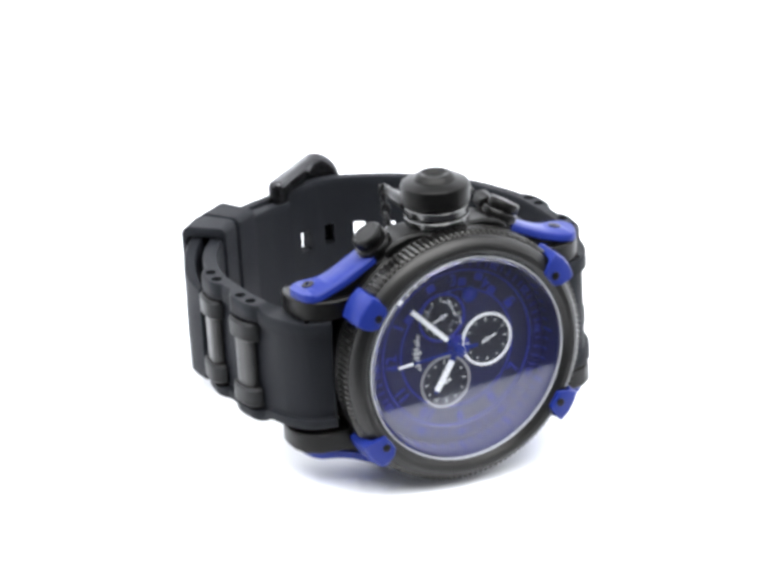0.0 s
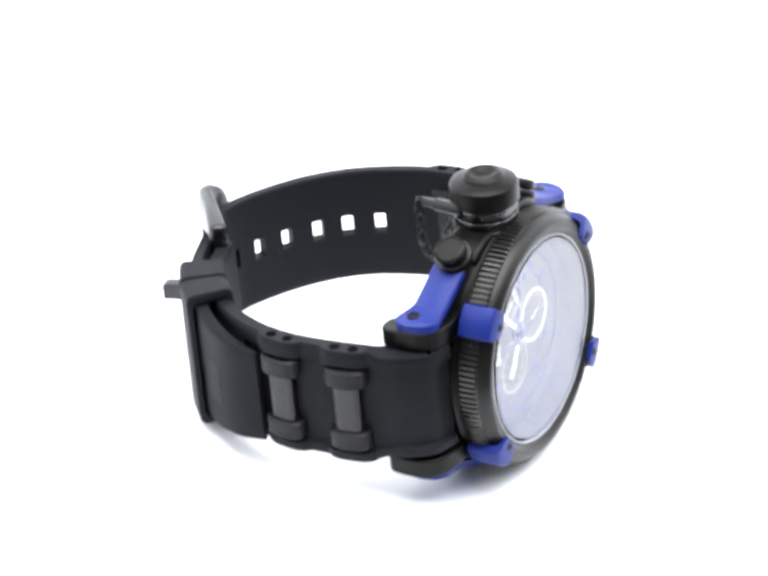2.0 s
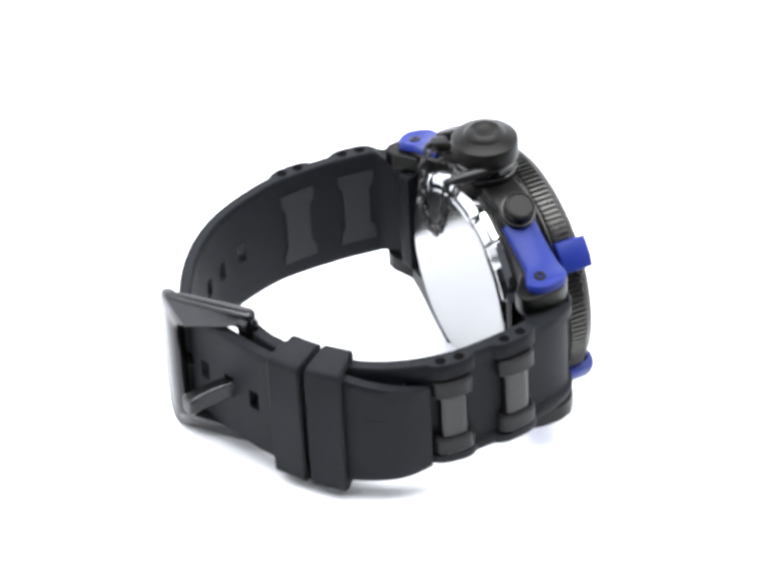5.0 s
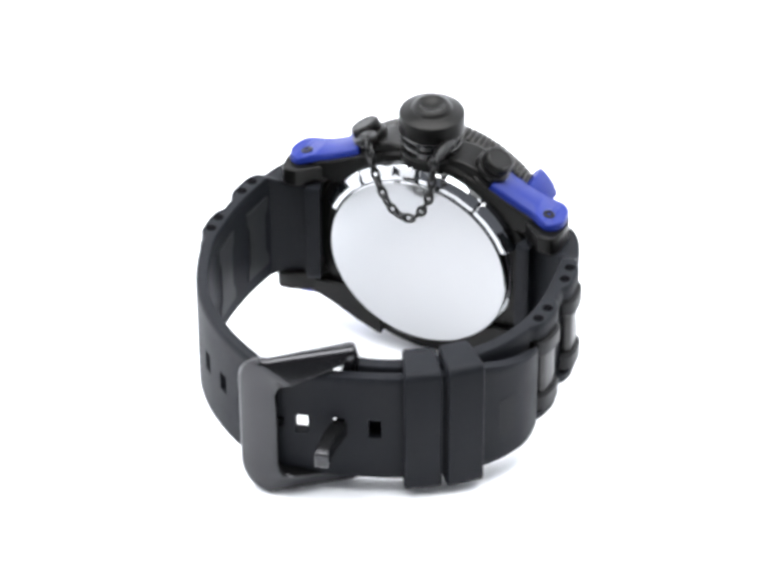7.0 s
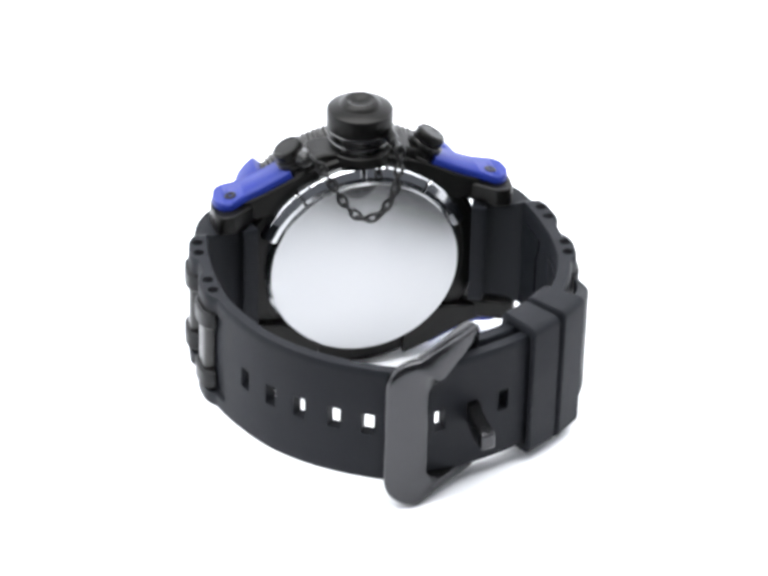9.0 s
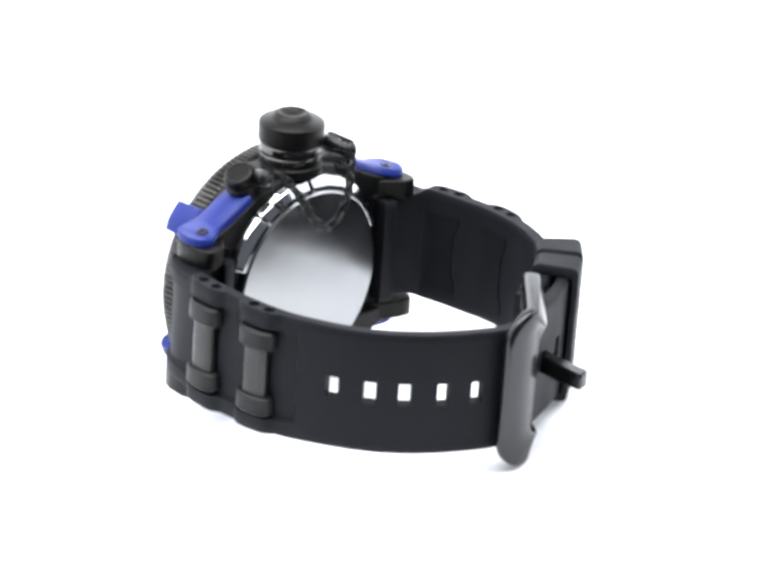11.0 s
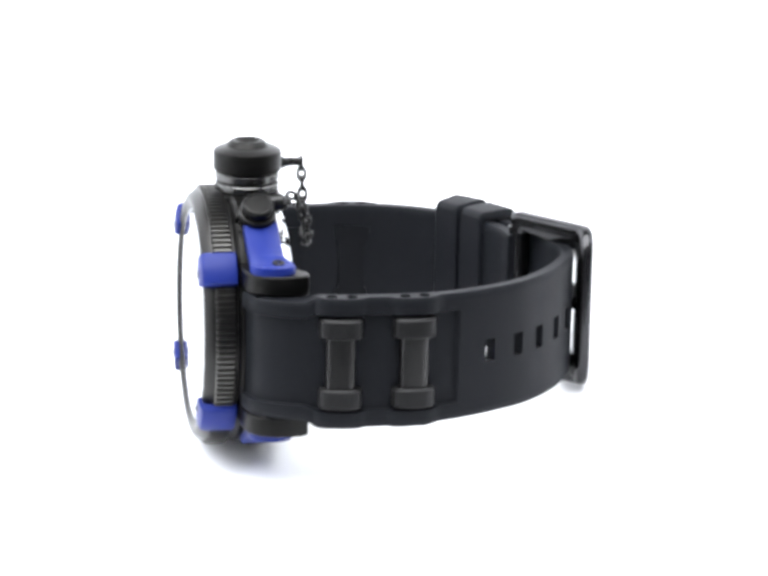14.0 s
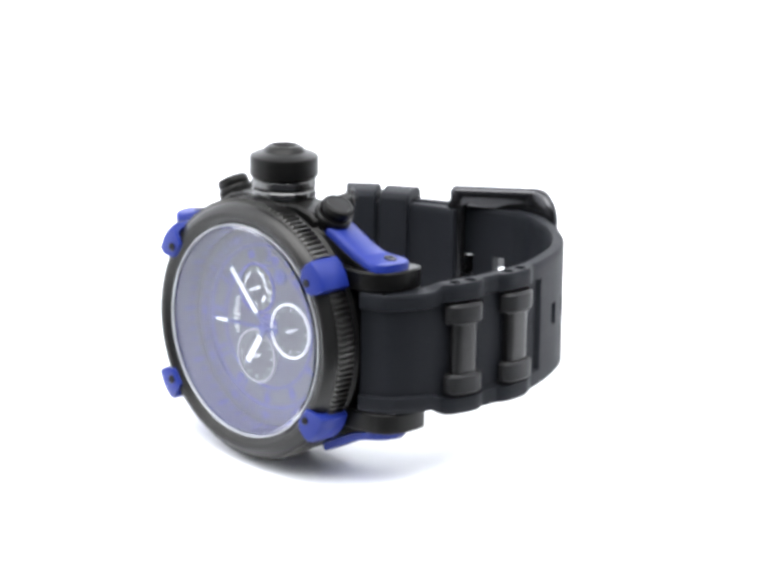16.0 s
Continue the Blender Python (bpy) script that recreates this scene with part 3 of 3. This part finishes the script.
def strap(name, line, sx, label, holes, thick, LOW):
    end = line.s[-1]
    bars = bar_spots(line, sx)
    s_pan = line.nearest(sx * 36, 47.5)
    s0 = line.nearest(sx * 34, 13.0)
    extra = [s_pan, s_pan + 0.35, s0]
    for b in bars:
        extra += [b - 5, b - 4.2, b + 4.2, b + 5, b - 2.2, b + 2.2]
    for h in holes:
        extra += [h - 1.25, h + 1.25]
    zs = cuts(-LOW, HALF, 1.6, [-LOW + 0.5, HALF - 0.5, -9.6, 9.6, -9.2, 9.2, -1.8, 2.8])
    ss = cuts(0, end, 1.1, extra)

    def outer(s, z):
        d = 0.0
        if s < s_pan and abs(z) < 9.4:
            d -= 0.9
        for b in bars:
            if abs(s - b) < 5 and abs(z) > 9.4:
                q = 1 - (abs(s - b) / 5) ** 4
                d += 1.35 * q
        if z > HALF - 0.3 or z < 0.3 - LOW:
            d -= 0.35
        if s > end - 9 and holes:
            d -= 2.0 * ((s - end + 9) / 9) ** 2
        return d

    def inner(s, z):
        d = -thick
        if z > HALF - 0.3 or z < 0.3 - LOW:
            d += 0.3
        if s < 17.5:
            d -= 9.2 * (1 - (s / 17.5) ** 2) ** 0.9
        if s > end - 9 and holes:
            d -= 0.35 * (s - end + 9) / 9
        return d

    def gone(s, z):
        return -1.8 < z < 2.8 and any(abs(s - h) < 1.25 for h in holes)
    bm = band(line, ss, zs, outer, inner, gone)
    st = part(name, bm, RUBBER, watch, label, sharp=40)
    for b in bars:
        p = line.at(b, 0.0)
        q = line.at(b, 1.0)
        o = (q - p).normalized()
        tn = Vector((-o.y, o.x, 0))
        cyl = lambda rx, ry, z0, z1, ch, flat=0.8: slab_bar(p - o * 0.9, o, tn, rx, ry, z0, z1, ch, flat)
        br = part("bar", cyl(2.8, 1.9, -6.4, 6.4, 0.2, 0.62), GUN, st, "dark brushed metal strap bar", sharp=40)
        for z0, z1 in ((4.9, 8.9), (-8.9, -4.9)):
            part("collar", cyl(4.2, 2.75, z0, z1, 0.45), INSET, br, "matte grey metal collar", sharp=40)
        # pair of black discs, painted shade of pin holes, in the hump at each edge
        for dz in (1, -1):
            for k in (-1.9, 1.9):
                m = along(p + tn * k - o * 0.6 + Vector((0, 0, (HALF if dz > 0 else -LOW) + 0.02 * dz)), (0, 0, dz))
                part("pin_hole_shade", lathe([(1.05, -0.5), (1.05, 0.02), (0.01, 0.02)], 16, m), DARK, br)
        # plate on the inner face behind the bar
        bm = bmesh.new()
        rows = []
        for k in range(13):
            z = -8.6 + 17.2 * k / 12
            q = min(1, max(0, (abs(z) - 4.2) / 2.2))
            w = 2.9 + 1.1 * q * q * (3 - 2 * q)
            row = []
            for f in (-1, -0.5, 0, 0.5, 1):
                v = line.at(b + f * w, -thick - 0.30)
                row.append(bm.verts.new((v.x, v.y, z)))
            for f in (1, 0.5, 0, -0.5, -1):
                v = line.at(b + f * w, -thick + 0.3)
                row.append(bm.verts.new((v.x, v.y, z)))
            rows.append(row)
        for a, c in zip(rows, rows[1:]):
            for j in range(10):
                bm.faces.new((a[j], a[(j + 1) % 10], c[(j + 1) % 10], c[j]))
        bm.faces.new(rows[0])
        bm.faces.new(rows[-1][::-1])
        part("inner_plate", bm, PLATE if holes else DARK_RUBBER, st, "waisted grey metal plate")
    return st


def slab_bar(base, o, tn, rx, ry, z0, z1, ch, flat=0.8):
    """A rounded upright bar on the strap: half an ellipse in plan."""
    bm = bmesh.new()
    n = 14
    rows = []
    for z, k in ((z0, ch), (z0 + ch, 0), (z1 - ch, 0), (z1, ch)):
        row = []
        for i in range(n + 1):
            a = math.pi * i / n
            c, s = math.cos(a), math.sin(a)
            c = math.copysign(abs(c) ** flat, c)
            s = s ** (flat - 0.1)
            p = base + tn * ((rx - k) * c) + o * (0.35 + (ry - k) * s)
            row.append(bm.verts.new((p.x, p.y, z)))
        rows.append(row)
    for a, b in zip(rows, rows[1:]):
        for i in range(n):
            bm.faces.new((a[i], a[i + 1], b[i + 1], b[i]))
        bm.faces.new((a[n], a[0], b[0], b[n]))
    bm.faces.new(rows[0])
    bm.faces.new(rows[-1][::-1])
    return bm


strap6 = strap("hole_strap", L6, 1, "black rubber strap with a row of square holes", HOLES, 2.6, 12.8)
strap12 = strap("buckle_strap", L12, -1, "black rubber strap under the free end", [], 3.0, 11.7)
# sunk blank label panel on the free end
s_lab = L6.nearest(-34.9, 53.8)
bm = bmesh.new()
rows = []
for f in (-2.0, -1.0, 0, 1.0, 2.0):
    a, c = L6.at(s_lab + f, 0.07), L6.at(s_lab + f, -0.5)
    rows.append([bm.verts.new((v.x, v.y, z)) for v, z in ((a, -5.4), (a, 3.6), (c, 3.6), (c, -5.4))])
for a, c in zip(rows, rows[1:]):
    for j in range(4):
        bm.faces.new((a[j], a[(j + 1) % 4], c[(j + 1) % 4], c[j]))
bm.faces.new(rows[0])
bm.faces.new(rows[-1][::-1])
part("end_panel", bm, DARK_RUBBER, strap6, "smooth dark panel on the strap end")


# keepers: two rubber loops round both straps
def keeper(s_mid, w, h):
    bm = bmesh.new()
    prof_in = round_rect(3.7, h - 1.9, 1.0, 3)
    prof_out = round_rect(4.8, h, 1.6, 3)
    rows = []
    for f in (-w, -w + 0.4, w - 0.4, w):
        k = 0.4 if abs(f) == w else 0
        for prof in (prof_out, prof_in):
            row = []
            for u, v in prof:
                uu = u * (1 - (k / 4.8 if prof is prof_out else 0))
                p = L6.at(s_mid + f, -3.0 + uu)
                row.append(bm.verts.new((p.x, p.y, 0.6 + v * (1 - (k / h if prof is prof_out else 0)))))
            rows.append(row)
    n = len(prof_in)
    outs, ins = rows[0::2], rows[1::2]
    for i in range(n):
        j = (i + 1) % n
        for a, b in zip(outs, outs[1:]):
            bm.faces.new((a[i], a[j], b[j], b[i]))
        for a, b in zip(ins, ins[1:]):
            bm.faces.new((a[j], a[i], b[i], b[j]))
        bm.faces.new((outs[0][j], outs[0][i], ins[0][i], ins[0][j]))
        bm.faces.new((outs[-1][i], outs[-1][j], ins[-1][j], ins[-1][i]))
    part("keeper", bm, RUBBER, strap12, "black rubber strap keeper loop", sharp=45)


keeper(L6.nearest(-23.0, 66.3), 3.65, 14.5)
keeper(L6.nearest(-29.6, 61.5), 3.65, 14.7)


# buckle: a rounded frame, hinged at the strap's end, and its tongue
def buckle():
    h0 = Vector((-9.0, 66.9, 0))
    path = Line([(-9.2, 66.6), (-6.2, 69.0), (-2.9, 72.6), (0.2, 76.1), (4.8, 78.2), (10.3, 77.5)], 1)
    L = path.s[-1]
    bm = bmesh.new()

    def outline(s0, s1, hz, r_hinge, r_front, k=11):
        """Outline in (along, across): square at the hinge, rounded at the front."""
        pts = []
        for sx, sz, a0 in ((1, 1, 0), (-1, 1, 90), (-1, -1, 180), (1, -1, 270)):
            r = r_front if sx > 0 else r_hinge
            for i in range(k + 1):
                a = radians(a0 + 90 * i / k)
                pts.append(((s1 - r if sx > 0 else s0 + r) + r * math.cos(a), sz * (hz - r) + r * math.sin(a)))
        return pts

    def cheek(s):
        """The side arms thicken inwards where they stand clear of the strap."""
        k = min(1, max(0, (s - 7.0) / 4))
        return 1 - 0.13 * k * k * (3 - 2 * k)
    outer = outline(0, L, 16.4, 1.3, 6.2)
    inner = [(s, z * cheek(s)) for s, z in outline(3.2, L - 7.9, 12.95, 1.0, 3.0)]
    lay = []
    for off, shrink in ((-1.35, 0.9), (-1.1, 0.3), (-0.75, 0.0), (0.6, 0.0), (1.1, 0.35), (1.45, 1.1)):
        lo, li = [], []
        for s, z in outer:
            cs = L / 2
            ss = cs + (s - cs) * (1 - shrink / (L / 2))
            deep = min(1, max(0, (L - 5 - ss) / 6))
            q = off * (1 + 0.7 * deep * deep * (3 - 2 * deep)) if off < -0.7 else off
            lo.append(bm.verts.new(path.at(ss, q, 1.0 + z * (1 - shrink / 15.9))))
        for s, z in inner:
            cs = (L - 4.7) / 2
            ss = cs + (s - cs) * (1 + shrink / 8)
            deep = min(1, max(0, (L - 5 - ss) / 6))
            q = off * (1 + 0.7 * deep * deep * (3 - 2 * deep)) if off < -0.7 else off
            li.append(bm.verts.new(path.at(ss, q, 1.0 + z * (1 + shrink / 40))))
        lay.append((lo, li))
    n = len(outer)
    for i in range(n):
        j = (i + 1) % n
        for (a, c), (b, d) in zip(lay, lay[1:]):
            bm.faces.new((a[i], a[j], b[j], b[i]))
            bm.faces.new((c[j], c[i], d[i], d[j]))
        bm.faces.new((lay[0][0][j], lay[0][0][i], lay[0][1][i], lay[0][1][j]))
        bm.faces.new((lay[-1][0][i], lay[-1][0][j], lay[-1][1][j], lay[-1][1][i]))
    bk = part("buckle", bm, GLOSS, watch, "glossy black steel buckle frame", sharp=60)
    # no notch is cut: a small dark plate gives its shade
    m = path.at(L - 8.1, 1.2, 1.0)
    part("tongue_rest_shade", slab(round_rect(0.9, 1.0, 0.3, 3), -0.5, 0.35, lambda u, v, w: m + Vector((u * 0.9, u * 0.42 + w, v))), DARK, bk, "dark plate standing for the shade in the tongue's notch")
    part("hinge_pin", lathe([(1.5, -14.4), (1.5, 14.4)], 20, along(h0 + Vector((0.6, 0.2, 0)), (0, 0, 1))), GLOSS, bk)
    tp = Line([(-9.4, 67.2), (-8.7, 70.75), (-8.2, 74.25), (-8.2, 77.75), (-8.5, 80.4), (-8.9, 82.3)], 1)
    bm = bmesh.new()
    rows = []
    m = 14
    for i in range(m + 1):
        s = tp.s[-1] * i / m
        dz = 0.4 - 0.8 * (i / m) ** 2
        w = 1.85 if i < m else 1.7
        g = 0.7 + 0.7 * min(1, i / 6)
        rows.append([bm.verts.new(v) for v in (tp.at(s, -g, dz - w), tp.at(s, g, dz - w), tp.at(s, g, dz + w), tp.at(s, -g, dz + w))])
    for a, c in zip(rows, rows[1:]):
        for j in range(4):
            bm.faces.new((a[j], a[(j + 1) % 4], c[(j + 1) % 4], c[j]))
    bm.faces.new(rows[0])
    bm.faces.new(rows[-1][::-1])
    part("tongue", bm, GLOSS, bk, "black steel buckle tongue", bevel=0.4)


buckle()


# safety chain of the crown
def chain():
    pts = [Vector(p) for p in ((-5.6, 22.2, 29.0), (-5.3, 22.4, 25.0), (-4.4, 22.6, 20.0), (-1.8, 22.6, 15.6), (1.4, 22.4, 14.6), (4.6, 22.2, 17.0), (7.4, 21.2, 21.6), (9.6, 19.4, 25.2), (11.2, 17.2, 27.2))]
    ext = [2 * pts[0] - pts[1]] + pts + [2 * pts[-1] - pts[-2]]
    fine = []
    for a, b, c, d in zip(ext, ext[1:], ext[2:], ext[3:]):
        for i in range(30):
            t = i / 30
            fine.append(0.5 * ((2 * b) + (c - a) * t + (2 * a - 5 * b + 4 * c - d) * t * t + (3 * b - a - 3 * c + d) * t ** 3))
    fine.append(pts[-1])
    ch = part("chain", lathe([(1.25, 0), (1.25, 5.4), (0.95, 5.9), (0.85, 8.8), (0.6, 9.1)], 14, along((-5.2, 13.0, 29.2), (0, 1, 0.04))), CHAIN, watch, "thin black safety chain of the crown")
    part("anchor", lathe([(1.5, -1.6), (1.7, -1.2), (1.7, 1.2), (1.3, 1.6), (0.8, 2.0), (0.8, 2.6), (0.5, 2.8)], 20, along((12.4, 14.8, 25.6), (0.1, 1, 0.15))), CHAIN, ch, "black chain bracket")
    part("anchor", lathe([(0.8, 0), (0.8, 0.8), (0.5, 0.9)], 18, along((-5.6, 21.7, 29.6), (0, 1, 0))), CHAIN, ch)
    run, spots = 0.0, []
    for a, b in zip(fine, fine[1:]):
        if run <= 0:
            spots.append((a.copy(), (b - a).normalized()))
            run += 2.0
        run -= (b - a).length
    for k, (p, d) in enumerate(spots):
        side = d.cross(Vector((0, 1, 0.2))).normalized()
        if k % 2:
            side = d.cross(side).normalized()
        nrm = d.cross(side).normalized()
        bm = bmesh.new()
        N, M = 14, 6
        grid = []
        for i in range(N):
            a = 2 * math.pi * i / N
            c = p + d * (1.42 * math.cos(a)) + side * (0.78 * math.sin(a))
            out = (d * (math.cos(a) / 1.42) + side * (math.sin(a) / 0.78)).normalized()
            grid.append([bm.verts.new(c + (out * math.cos(b) + nrm * math.sin(b)) * 0.35) for b in [2 * math.pi * j / M for j in range(M)]])
        for i in range(N):
            for j in range(M):
                bm.faces.new((grid[i][j], grid[i][(j + 1) % M], grid[(i + 1) % N][(j + 1) % M], grid[(i + 1) % N][j]))
        part("link", bm, CHAIN, ch, sharp=80)


chain()


def motions():
    """The turntable carries the watch round, once in about twenty seconds."""
    walk(watch, [(t, pose(0, 0, 0, 0, 0, a) @ REST) for t, a in TURNS])


motions()
